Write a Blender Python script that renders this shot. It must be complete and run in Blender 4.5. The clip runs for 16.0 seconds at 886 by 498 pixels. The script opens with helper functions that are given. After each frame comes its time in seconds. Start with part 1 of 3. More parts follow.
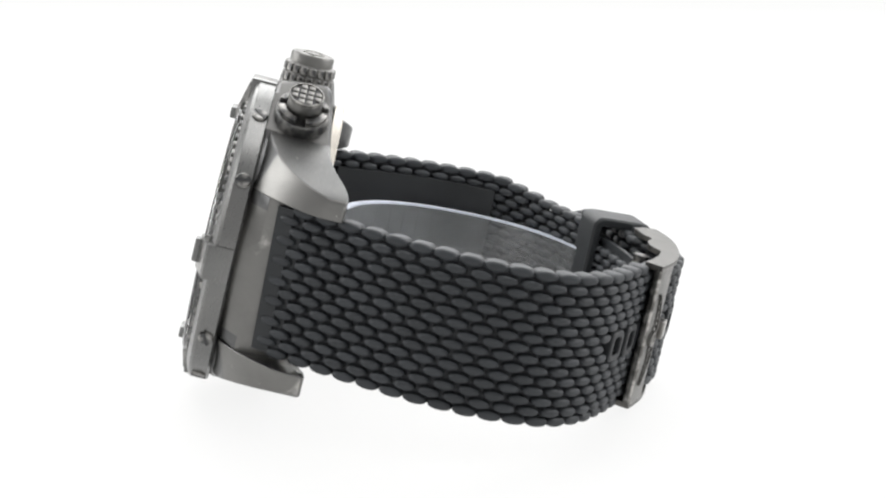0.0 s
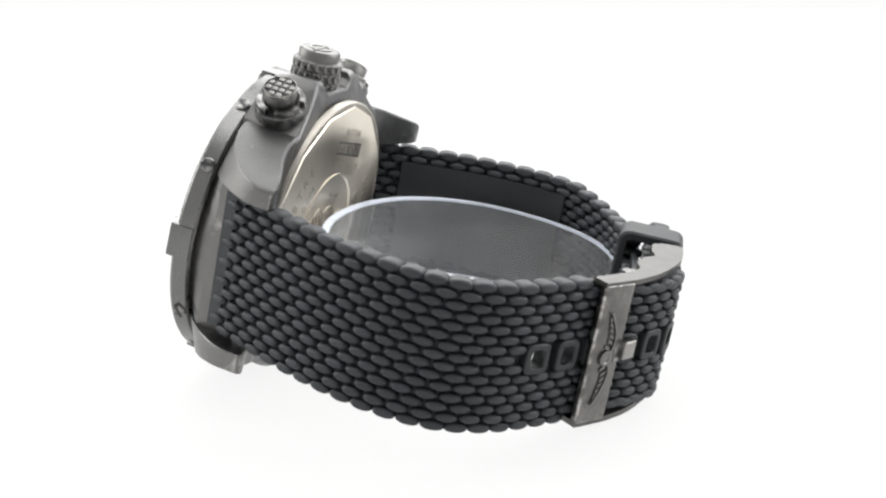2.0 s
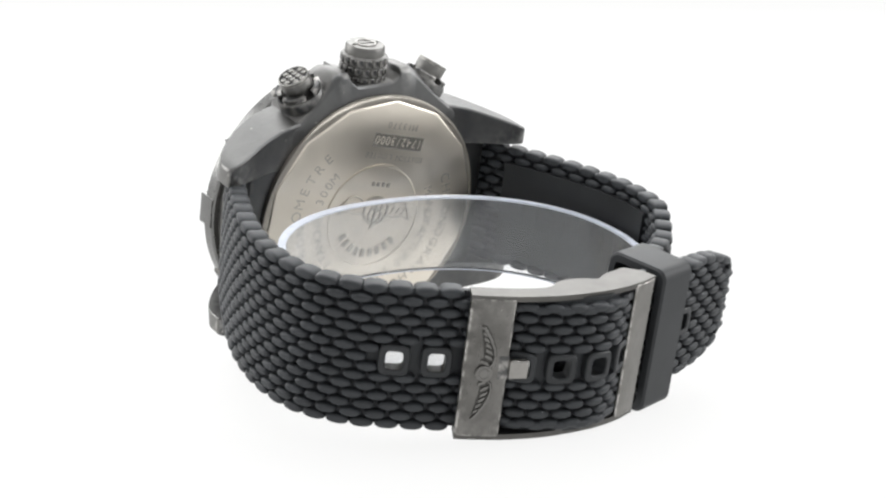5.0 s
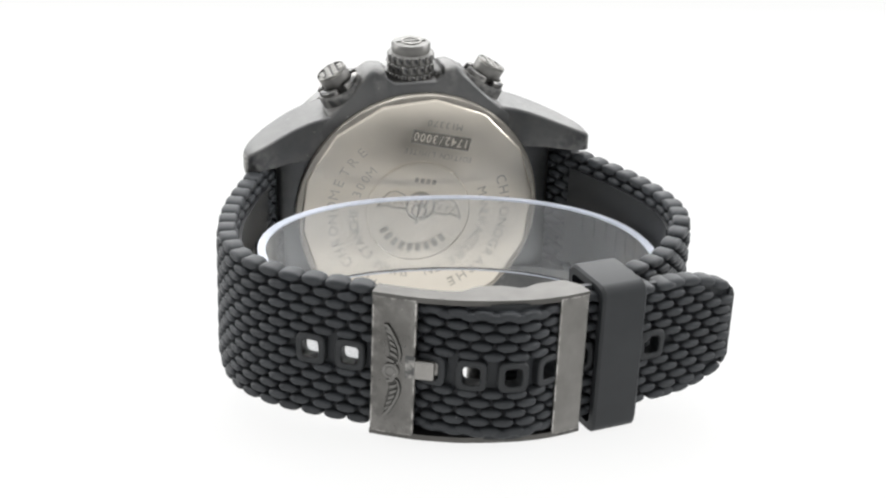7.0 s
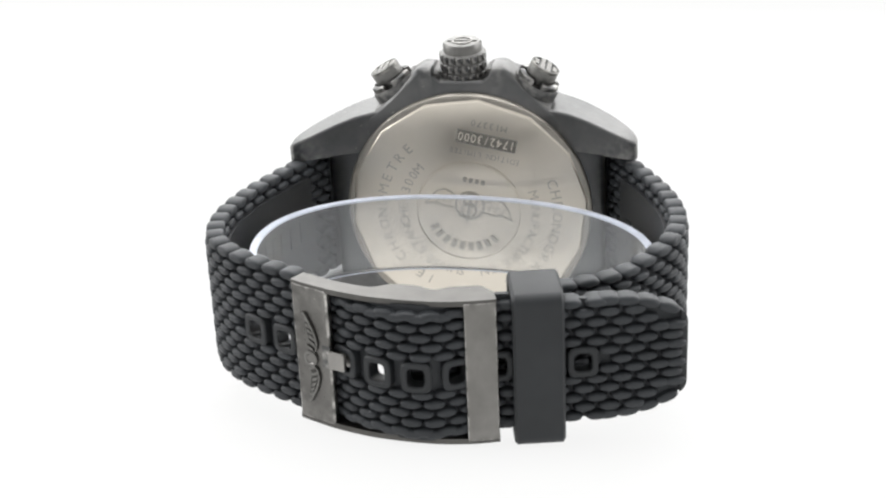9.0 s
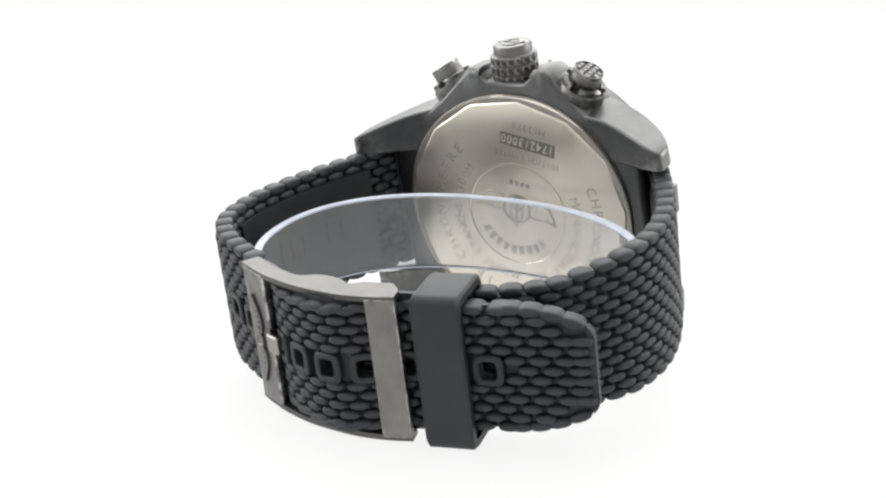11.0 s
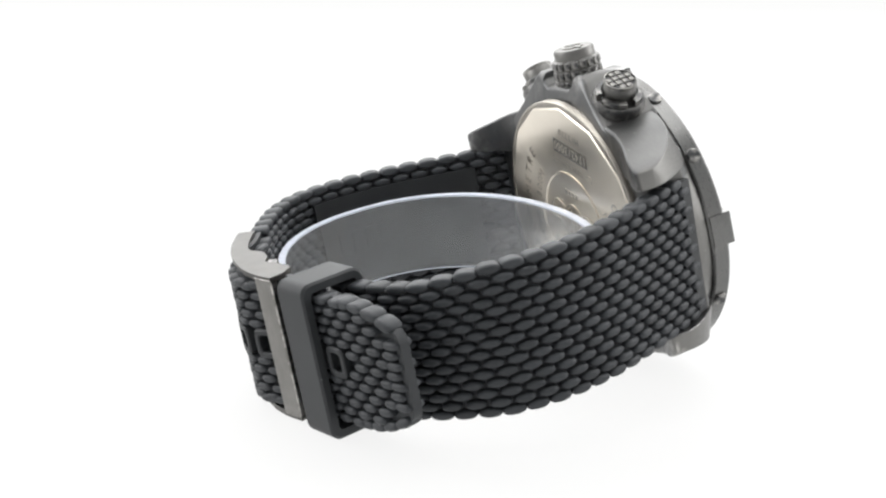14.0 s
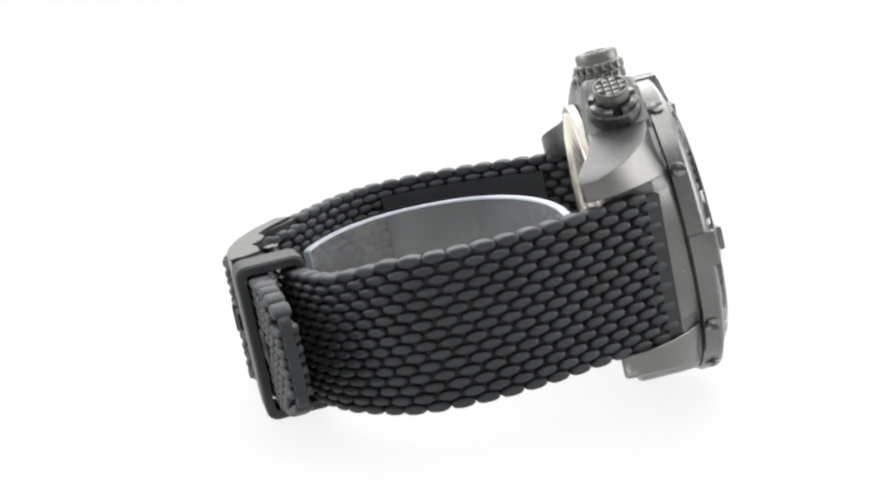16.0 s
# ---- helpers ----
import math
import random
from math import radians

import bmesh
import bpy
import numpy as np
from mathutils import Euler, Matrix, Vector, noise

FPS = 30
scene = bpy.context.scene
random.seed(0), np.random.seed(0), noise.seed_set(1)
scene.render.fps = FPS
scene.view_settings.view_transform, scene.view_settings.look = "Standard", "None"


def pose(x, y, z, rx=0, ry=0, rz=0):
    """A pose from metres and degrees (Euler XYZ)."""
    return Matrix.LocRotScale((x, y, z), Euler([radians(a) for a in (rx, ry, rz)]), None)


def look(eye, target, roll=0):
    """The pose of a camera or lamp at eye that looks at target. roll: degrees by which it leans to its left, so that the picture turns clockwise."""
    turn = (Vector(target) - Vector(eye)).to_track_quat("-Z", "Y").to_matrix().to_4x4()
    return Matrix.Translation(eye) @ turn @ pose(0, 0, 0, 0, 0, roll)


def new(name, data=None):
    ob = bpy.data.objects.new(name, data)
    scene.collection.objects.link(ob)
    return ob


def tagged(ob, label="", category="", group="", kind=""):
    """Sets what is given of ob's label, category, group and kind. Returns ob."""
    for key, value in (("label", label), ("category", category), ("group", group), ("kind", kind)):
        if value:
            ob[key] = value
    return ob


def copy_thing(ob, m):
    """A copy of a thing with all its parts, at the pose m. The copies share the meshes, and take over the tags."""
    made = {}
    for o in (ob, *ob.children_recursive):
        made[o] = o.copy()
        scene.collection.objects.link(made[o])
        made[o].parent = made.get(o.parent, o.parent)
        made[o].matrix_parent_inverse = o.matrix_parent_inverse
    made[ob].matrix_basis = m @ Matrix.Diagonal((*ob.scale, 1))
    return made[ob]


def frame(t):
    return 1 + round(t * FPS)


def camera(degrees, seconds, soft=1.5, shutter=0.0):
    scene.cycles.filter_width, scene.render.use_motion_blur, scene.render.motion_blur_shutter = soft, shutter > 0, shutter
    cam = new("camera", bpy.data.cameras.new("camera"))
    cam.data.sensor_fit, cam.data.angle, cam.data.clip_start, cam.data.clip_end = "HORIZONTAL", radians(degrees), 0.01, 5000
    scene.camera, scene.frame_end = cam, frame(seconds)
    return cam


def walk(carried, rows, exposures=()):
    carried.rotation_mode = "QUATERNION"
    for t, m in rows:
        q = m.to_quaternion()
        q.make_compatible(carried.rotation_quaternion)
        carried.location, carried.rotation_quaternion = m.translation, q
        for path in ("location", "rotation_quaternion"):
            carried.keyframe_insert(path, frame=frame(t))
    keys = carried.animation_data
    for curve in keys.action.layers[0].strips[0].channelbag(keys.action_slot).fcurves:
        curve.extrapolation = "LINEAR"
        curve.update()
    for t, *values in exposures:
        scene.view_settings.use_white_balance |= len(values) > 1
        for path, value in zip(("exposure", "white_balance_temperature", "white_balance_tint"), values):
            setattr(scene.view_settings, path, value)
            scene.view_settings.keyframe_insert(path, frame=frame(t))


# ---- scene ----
# The camera stands still; the watch turns on its turntable.
cam = camera(32.0, 16.0, soft=2.3)
EYE = pose(0, -0.22927, 0.06986, 90 - 12.308, 0, 0.438) @ pose(0, 0, 0, 0, 0, 0.326)
walk(cam, [(0.0, EYE), (16.0, EYE)])
scene.view_settings.exposure = 0.40

# Degrees of the turntable, second by second.
TURNS = [
    (0.0, 96.03), (0.5, 90.56), (1.0, 84.25), (1.5, 78.86), (2.0, 73.22), (2.5, 67.88), (3.0, 62.08), (3.5, 56.67),
    (4.0, 50.79), (4.5, 44.96), (5.0, 39.43), (5.5, 33.89), (6.0, 28.36), (6.5, 22.65), (7.0, 16.78), (7.5, 11.25),
    (8.0, 5.44), (8.5, -0.00), (9.0, -5.89), (9.5, -11.52), (10.0, -17.15), (10.5, -22.77), (11.0, -28.40), (11.5, -34.03),
    (12.0, -39.88), (12.5, -45.34), (13.0, -51.17), (13.5, -56.82), (14.0, -62.60), (14.5, -68.23), (15.0, -74.01), (15.5, -79.35),
    (16.0, -84.96),
]

# ---- world and lights ----
world = bpy.data.worlds.new("studio")
world.use_nodes = True
world.node_tree.nodes["Background"].inputs[0].default_value = (1.0, 1.0, 1.0, 1)
world.node_tree.nodes["Background"].inputs[1].default_value = 0.50
scene.world = world


def softbox(name, eye, target, wide, tall, watts):
    lamp = bpy.data.lights.new(name, "AREA")
    lamp.shape, lamp.size, lamp.size_y, lamp.energy = "RECTANGLE", wide, tall, watts
    ob = new(name, lamp)
    ob.matrix_world = look(eye, target)
    return ob


softbox("overhead_softbox", (0, 0.05, 0.75), (0, 0, 0), 0.8, 0.6, 3.2)
softbox("back_softbox", (0, 0.66, 0.52), (0, 0, 0.03), 1.2, 0.5, 5.2)
softbox("side_softbox_a", (-0.75, 0.12, 0.38), (0, 0, 0.03), 0.5, 0.5, 3.0)
softbox("side_softbox_b", (0.75, 0.12, 0.38), (0, 0, 0.03), 0.5, 0.5, 3.0)


# ---- materials ----
def material(name):
    m = bpy.data.materials.new(name)
    m.use_nodes = True
    return m, m.node_tree.nodes, m.node_tree.links, m.node_tree.nodes["Principled BSDF"]


def noise_node(nodes, links, scale, detail=4.0, stretch=None, rough=0.55):
    tex = nodes.new("ShaderNodeTexNoise")
    tex.inputs["Scale"].default_value = scale
    tex.inputs["Detail"].default_value = detail
    tex.inputs["Roughness"].default_value = rough
    coord = nodes.new("ShaderNodeTexCoord")
    if stretch:
        mapping = nodes.new("ShaderNodeMapping")
        mapping.inputs["Scale"].default_value = stretch
        links.new(coord.outputs["Object"], mapping.inputs["Vector"])
        links.new(mapping.outputs["Vector"], tex.inputs["Vector"])
    else:
        links.new(coord.outputs["Object"], tex.inputs["Vector"])
    return tex


def ramp_node(nodes, links, source, stops):
    ramp = nodes.new("ShaderNodeValToRGB")
    while len(ramp.color_ramp.elements) < len(stops):
        ramp.color_ramp.elements.new(0.5)
    for element, (at, colour) in zip(ramp.color_ramp.elements, stops):
        element.position, element.color = at, (*colour, 1)
    links.new(source, ramp.inputs["Fac"])
    return ramp


def bump_node(nodes, links, source, strength, distance):
    bump = nodes.new("ShaderNodeBump")
    bump.inputs["Strength"].default_value = strength
    bump.inputs["Distance"].default_value = distance
    links.new(source, bump.inputs["Height"])
    return bump


def mix_node(nodes, links, fac, a, b, mode="MIX"):
    mix = nodes.new("ShaderNodeMix")
    mix.data_type, mix.blend_type = "RGBA", mode
    for socket, value in ((mix.inputs[0], fac), (mix.inputs[6], a), (mix.inputs[7], b)):
        if isinstance(value, (int, float)):
            socket.default_value = value
        elif isinstance(value, tuple):
            socket.default_value = (*value, 1)
        else:
            links.new(value, socket)
    return mix.outputs[2]


def rubber(name, dark, light, rough):
    m, nodes, links, bsdf = material(name)
    info = nodes.new("ShaderNodeObjectInfo")
    wide = noise_node(nodes, links, 160, 3)
    base = ramp_node(nodes, links, wide.outputs["Fac"], ((0.3, dark), (0.7, light)))
    shade = ramp_node(nodes, links, info.outputs["Random"], ((0.0, (0.82, 0.82, 0.82)), (1.0, (1.15, 1.15, 1.15))))
    colour = mix_node(nodes, links, 1.0, base.outputs["Color"], shade.outputs["Color"], "MULTIPLY")
    lint = noise_node(nodes, links, 900, 1)
    speck = ramp_node(nodes, links, lint.outputs["Fac"], ((0.80, (0, 0, 0)), (0.83, (0.55, 0.55, 0.55))))
    colour = mix_node(nodes, links, speck.outputs["Color"], colour, (0.30, 0.31, 0.31))
    links.new(colour, bsdf.inputs["Base Color"])
    bsdf.inputs["Roughness"].default_value = rough
    bsdf.inputs["Specular IOR Level"].default_value = 0.38
    fine = noise_node(nodes, links, 4500, 2)
    links.new(bump_node(nodes, links, fine.outputs["Fac"], 0.25, 0.00004).outputs[0], bsdf.inputs["Normal"])
    return m


def worn_metal(name, dark, light, edge, rough, stretch=(1, 1, 1), streak=900, edge_from=0.54):
    m, nodes, links, bsdf = material(name)
    wide = noise_node(nodes, links, 130, 5)
    base = ramp_node(nodes, links, wide.outputs["Fac"], ((0.3, dark), (0.72, light)))
    geometry = nodes.new("ShaderNodeNewGeometry")
    rim = ramp_node(nodes, links, geometry.outputs["Pointiness"], ((edge_from, (0, 0, 0)), (edge_from + 0.05, (1, 1, 1))))
    patch = noise_node(nodes, links, 700, 4)
    patchy = ramp_node(nodes, links, patch.outputs["Fac"], ((0.42, (0, 0, 0)), (0.62, (0.8, 0.8, 0.8))))
    wear = mix_node(nodes, links, 1.0, rim.outputs["Color"], patchy.outputs["Color"], "MULTIPLY")
    colour = mix_node(nodes, links, wear, base.outputs["Color"], edge)
    chips = noise_node(nodes, links, 1300, 2)
    chip = ramp_node(nodes, links, chips.outputs["Fac"], ((0.74, (0, 0, 0)), (0.78, (0.6, 0.6, 0.6))))
    colour = mix_node(nodes, links, chip.outputs["Color"], colour, edge)
    links.new(colour, bsdf.inputs["Base Color"])
    bsdf.inputs["Metallic"].default_value = 1.0
    brushed = noise_node(nodes, links, streak, 3, stretch)
    gloss = ramp_node(nodes, links, brushed.outputs["Fac"], ((0.25, (rough - 0.07,) * 3), (0.75, (rough + 0.1,) * 3)))
    links.new(gloss.outputs["Color"], bsdf.inputs["Roughness"])
    links.new(bump_node(nodes, links, brushed.outputs["Fac"], 0.22, 0.00003).outputs[0], bsdf.inputs["Normal"])
    return m


def case_back_steel():
    m, nodes, links, bsdf = material("brushed steel of the case back")
    wide = noise_node(nodes, links, 90, 4)
    base = ramp_node(nodes, links, wide.outputs["Fac"], ((0.3, (0.76, 0.705, 0.615)), (0.7, (0.83, 0.775, 0.685))))
    links.new(base.outputs["Color"], bsdf.inputs["Base Color"])
    bsdf.inputs["Metallic"].default_value = 1.0
    scratch = noise_node(nodes, links, 250, 2)
    gloss = ramp_node(nodes, links, scratch.outputs["Fac"], ((0.3, (0.30,) * 3), (0.7, (0.38,) * 3)))
    links.new(gloss.outputs["Color"], bsdf.inputs["Roughness"])
    bsdf.inputs["Anisotropic"].default_value = 0.75
    tangent = nodes.new("ShaderNodeTangent")
    tangent.direction_type, tangent.axis = "RADIAL", "Y"
    links.new(tangent.outputs[0], bsdf.inputs["Tangent"])
    return m


def plain(name, colour, rough, metallic=0.0):
    m, nodes, links, bsdf = material(name)
    grain = noise_node(nodes, links, 400, 4)
    stops = ((0.3, tuple(c * 0.88 for c in colour)), (0.7, tuple(min(1, c * 1.1) for c in colour)))
    links.new(ramp_node(nodes, links, grain.outputs["Fac"], stops).outputs["Color"], bsdf.inputs["Base Color"])
    bsdf.inputs["Roughness"].default_value = rough
    bsdf.inputs["Metallic"].default_value = metallic
    return m


def acrylic():
    m, nodes, links, bsdf = material("clear acrylic")
    bsdf.inputs["Base Color"].default_value = (0.97, 0.98, 0.99, 1)
    bsdf.inputs["Transmission Weight"].default_value = 1.0
    bsdf.inputs["Roughness"].default_value = 0.02
    bsdf.inputs["IOR"].default_value = 1.3
    haze = nodes.new("ShaderNodeBsdfDiffuse")
    haze.inputs["Color"].default_value = (0.8, 0.82, 0.84, 1)
    mix = nodes.new("ShaderNodeMixShader")
    scuff = noise_node(nodes, links, 220, 4)
    amount = ramp_node(nodes, links, scuff.outputs["Fac"], ((0.35, (0.09,) * 3), (0.75, (0.16,) * 3)))
    links.new(amount.outputs["Color"], mix.inputs[0])
    links.new(bsdf.outputs[0], mix.inputs[1])
    links.new(haze.outputs[0], mix.inputs[2])
    links.new(mix.outputs[0], nodes["Material Output"].inputs["Surface"])
    return m


def glowing_table():
    m, nodes, links, bsdf = material("white table with added glow")
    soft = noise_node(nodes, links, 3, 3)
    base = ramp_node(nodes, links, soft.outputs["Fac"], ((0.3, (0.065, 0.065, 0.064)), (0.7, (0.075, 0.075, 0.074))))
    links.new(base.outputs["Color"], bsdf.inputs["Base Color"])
    # Added glow: holds the table white and its shadows faint.
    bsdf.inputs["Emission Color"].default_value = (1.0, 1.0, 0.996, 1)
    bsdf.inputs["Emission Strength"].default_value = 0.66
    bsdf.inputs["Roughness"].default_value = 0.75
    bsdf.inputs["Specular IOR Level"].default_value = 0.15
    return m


RUBBER = rubber("black strap rubber", (0.0235, 0.0262, 0.0294), (0.035, 0.0386, 0.0428), 0.52)
RUBBER_SMOOTH = rubber("smooth black rubber", (0.017, 0.019, 0.021), (0.024, 0.0262, 0.0285), 0.52)
# Smooth rubber darkened further: the strap's inside shade is in its colour.
SHADED_PANEL_RUBBER = rubber("smooth rubber darkened for inside shade", (0.0125, 0.0135, 0.015), (0.018, 0.0194, 0.0212), 0.5)
GUNMETAL = worn_metal("worn gunmetal case", (0.092, 0.094, 0.096), (0.148, 0.148, 0.146), (0.5, 0.49, 0.47), 0.36, (1, 1, 1), 900, 0.525)
BRUSHED = worn_metal("light brushed gunmetal", (0.165, 0.163, 0.157), (0.205, 0.202, 0.193), (0.5, 0.49, 0.465), 0.38, (1, 1, 5), 900, 0.62)
SHOULDER_TONE = worn_metal("case metal toned for its upward faces", (0.085, 0.085, 0.083), (0.125, 0.123, 0.119), (0.5, 0.49, 0.47), 0.40, (1, 6, 1))
LUG_SIDE = worn_metal("brushed lug side", (0.104, 0.105, 0.104), (0.15, 0.149, 0.146), (0.55, 0.54, 0.51), 0.42, (1, 6, 1), 900, 0.58)
BEZEL_METAL = worn_metal("worn gunmetal bezel", (0.15, 0.152, 0.149), (0.2, 0.198, 0.193), (0.5, 0.49, 0.47), 0.3, (1, 6, 1), 900, 0.6)
BUCKLE_METAL = worn_metal("worn brushed buckle", (0.105, 0.102, 0.096), (0.205, 0.2, 0.19), (0.66, 0.64, 0.61), 0.32, (6, 6, 1), 700, 0.502)
BAR_METAL = worn_metal("rubbed buckle bar", (0.16, 0.156, 0.146), (0.26, 0.253, 0.24), (0.72, 0.7, 0.67), 0.36, (6, 6, 1), 700, 0.505)
CHEEK_METAL = plain("satin buckle side", (0.115, 0.112, 0.106), 0.42, 1.0)
EMBLEM_SHADE = plain("painted shade beside the wings", (0.075, 0.073, 0.069), 0.45, 1.0)
WING_METAL = plain("worn emblem relief", (0.185, 0.181, 0.172), 0.4, 1.0)
TONGUE_METAL = plain("bright tongue steel", (0.31, 0.30, 0.285), 0.3, 1.0)
DARK_METAL = worn_metal("dark gunmetal", (0.06, 0.062, 0.064), (0.12, 0.12, 0.118), (0.4, 0.39, 0.37), 0.36)
CAP_METAL = worn_metal("grey crown metal", (0.13, 0.129, 0.124), (0.2, 0.197, 0.188), (0.45, 0.44, 0.41), 0.42, (1, 1, 1), 900, 0.58)
STEEL = case_back_steel()
ENGRAVED = plain("engraved steel", (0.5, 0.47, 0.42), 0.28, 1.0)
RIM_STEEL = plain("satin rim of the case back", (0.40, 0.375, 0.335), 0.42, 1.0)
# Darker steel: shade along the emblem's relief is put into its colour.
RELIEF_SHADE = plain("steel toned as relief shade", (0.52, 0.49, 0.44), 0.4, 1.0)
PANEL_DARK = plain("blackened engraved panel", (0.2, 0.19, 0.172), 0.5, 0.9)
DIAL_AND_SHADE = plain("black of the dial and groove shade", (0.02, 0.02, 0.022), 0.5)
ACRYLIC = acrylic()
FROSTED = plain("frosted acrylic edge", (0.66, 0.70, 0.79), 0.35)
CUT_END = plain("sawn acrylic end", (0.36, 0.39, 0.47), 0.3)
CRYSTAL, _n, _l, _b = material("sapphire crystal")
_b.inputs["Transmission Weight"].default_value, _b.inputs["Roughness"].default_value, _b.inputs["IOR"].default_value = 1.0, 0.0, 1.6
TABLE = glowing_table()

# ---- helpers of shape: all measures in millimetres ----
MM = 0.001
ID = Matrix.Identity(4)


def part(name, bm, mat, parent, label="", m=ID, smooth=40):
    bmesh.ops.recalc_face_normals(bm, faces=bm.faces)
    bmesh.ops.scale(bm, vec=(MM, MM, MM), verts=bm.verts)
    me = bpy.data.meshes.new(name)
    bm.to_mesh(me)
    bm.free()
    me.materials.append(mat)
    for face in me.polygons:
        face.use_smooth = True
    me.set_sharp_from_angle(angle=radians(smooth))
    ob = new(name, me)
    ob.parent = parent
    ob.matrix_basis = m
    if label:
        tagged(ob, label)
    return ob


def mm_pose(x, y, z, rx=0, ry=0, rz=0):
    return pose(x * MM, y * MM, z * MM, rx, ry, rz)


def box(bm, lo, hi, bevel=0.0, m=ID, segments=2):
    made = bmesh.ops.create_cube(bm, size=1.0)["verts"]
    for v in made:
        v.co = Vector([lo[i] + (v.co[i] + 0.5) * (hi[i] - lo[i]) for i in range(3)])
    if bevel:
        edges = list({e for v in made for e in v.link_edges})
        made = bmesh.ops.bevel(bm, geom=edges, offset=bevel, segments=segments, affect="EDGES", profile=0.6)["verts"]
    if m is not ID:
        bmesh.ops.transform(bm, matrix=m, verts=list({v for v in made}))
    return made


def rings(bm, loops, close_first=True, close_last=True):
    """Joins loops of equal length into a skin."""
    rows = [[bm.verts.new(p) for p in loop] for loop in loops]
    n = len(rows[0])
    for a, b in zip(rows, rows[1:]):
        for i in range(n):
            bm.faces.new((a[i], a[(i + 1) % n], b[(i + 1) % n], b[i]))
    if close_first:
        bm.faces.new(rows[0][::-1])
    if close_last:
        bm.faces.new(rows[-1])
    return rows


def lathe(bm, profile, n=64, m=ID, ends=True):
    """Turns (radius, height) about the local z axis, placed by m."""
    loops = [[m @ Vector((r * math.cos(2 * math.pi * i / n), r * math.sin(2 * math.pi * i / n), h)) for i in range(n)] for r, h in profile]
    rings(bm, loops, ends, ends)


def ring_lathe(bm, profile, n=96, m=ID):
    """Turns a closed (radius, height) outline about the local z axis."""
    rows = [[bm.verts.new(m @ Vector((r * math.cos(2 * math.pi * i / n), r * math.sin(2 * math.pi * i / n), h))) for i in range(n)] for r, h in profile]
    for a, b in zip(rows, rows[1:] + rows[:1]):
        for i in range(n):
            bm.faces.new((a[i], a[(i + 1) % n], b[(i + 1) % n], b[i]))


def smooth_path(points, step=0.5):
    """An even polyline along a smooth curve through (x, y) points."""
    pts = [Vector((*p, 0)) for p in points]
    pts = [2 * pts[0] - pts[1], *pts, 2 * pts[-1] - pts[-2]]
    fine = []
    for a, b, c, d in zip(pts, pts[1:], pts[2:], pts[3:]):
        for k in range(24):
            t = k / 24
            fine.append(0.5 * ((2 * b) + (c - a) * t + (2 * a - 5 * b + 4 * c - d) * t * t + (3 * b - 3 * c + d - a) * t ** 3))
    fine.append(pts[-2])
    out, left = [fine[0]], step
    for a, b in zip(fine, fine[1:]):
        gap = (b - a).length
        while gap >= left:
            a = a + (b - a) * (left / gap)
            out.append(a)
            gap, left = (b - a).length, step
        left -= gap
    return out


class Path:
    """A strap's outer line, walked from the case to its free end."""

    def __init__(self, points, side):
        self.points, self.step, self.side = smooth_path(points), 0.5, side
        self.length = (len(self.points) - 1) * self.step

    def at(self, s):
        k = min(max(s / self.step, 0), len(self.points) - 1.001)
        i = int(k)
        return self.points[i].lerp(self.points[i + 1], k - i)

    def tangent(self, s):
        return (self.at(s + 0.6) - self.at(s - 0.6)).normalized()

    def outward(self, s):
        t = self.tangent(s)
        return Vector((t.y, -t.x, 0)) if self.side < 0 else Vector((-t.y, t.x, 0))

    def place(self, s, depth, z):
        p = self.at(s) - self.outward(s) * depth
        return Vector((p.x, p.y, z))

    def frame_at(self, s, depth, z):
        t, n = self.tangent(s), self.outward(s)
        b = t.cross(n)
        p = self.place(s, depth, z) * MM
        return Matrix(((t.x, n.x, b.x, p.x), (t.y, n.y, b.y, p.y), (t.z, n.z, b.z, p.z), (0, 0, 0, 1)))


def slab(bm, path, s_list, z_list, top, bottom, missing=()):
    """A bent plate along a path, from depth top to depth bottom, with the named cells cut through."""
    def node(cache, i, j, depth):
        if (i, j) not in cache:
            z = z_list[j](s_list[i]) if callable(z_list[j]) else z_list[j]
            cache[i, j] = bm.verts.new(path.place(s_list[i], depth, z))
        return cache[i, j]
    up, low = {}, {}
    cells = {(i, j) for i in range(len(s_list) - 1) for j in range(len(z_list) - 1)} - set(missing)
    for i, j in cells:
        for cache, depth in ((up, top), (low, bottom)):
            bm.faces.new([node(cache, a, b, depth) for a, b in ((i, j), (i + 1, j), (i + 1, j + 1), (i, j + 1))])
        for di, dj, a, b in ((-1, 0, (i, j), (i, j + 1)), (1, 0, (i + 1, j), (i + 1, j + 1)), (0, -1, (i, j), (i + 1, j)), (0, 1, (i, j + 1), (i + 1, j + 1))):
            if (i + di, j + dj) not in cells:
                bm.faces.new((node(up, *a, top), node(up, *b, top), node(low, *b, bottom), node(low, *a, bottom)))


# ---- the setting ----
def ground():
    """The white product table, swept up behind; added glow keeps it nearly shadowless."""
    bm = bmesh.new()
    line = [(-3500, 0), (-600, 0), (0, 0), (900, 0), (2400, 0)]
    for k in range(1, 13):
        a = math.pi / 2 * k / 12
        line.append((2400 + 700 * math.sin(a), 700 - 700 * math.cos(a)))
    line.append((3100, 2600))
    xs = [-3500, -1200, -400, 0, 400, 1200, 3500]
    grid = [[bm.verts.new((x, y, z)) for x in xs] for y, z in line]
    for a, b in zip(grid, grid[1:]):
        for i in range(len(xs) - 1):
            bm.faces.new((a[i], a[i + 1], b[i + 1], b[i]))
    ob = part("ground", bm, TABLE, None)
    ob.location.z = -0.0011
    return tagged(ob, "white product table without seams, given an added glow", "ground", kind="structure")


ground()

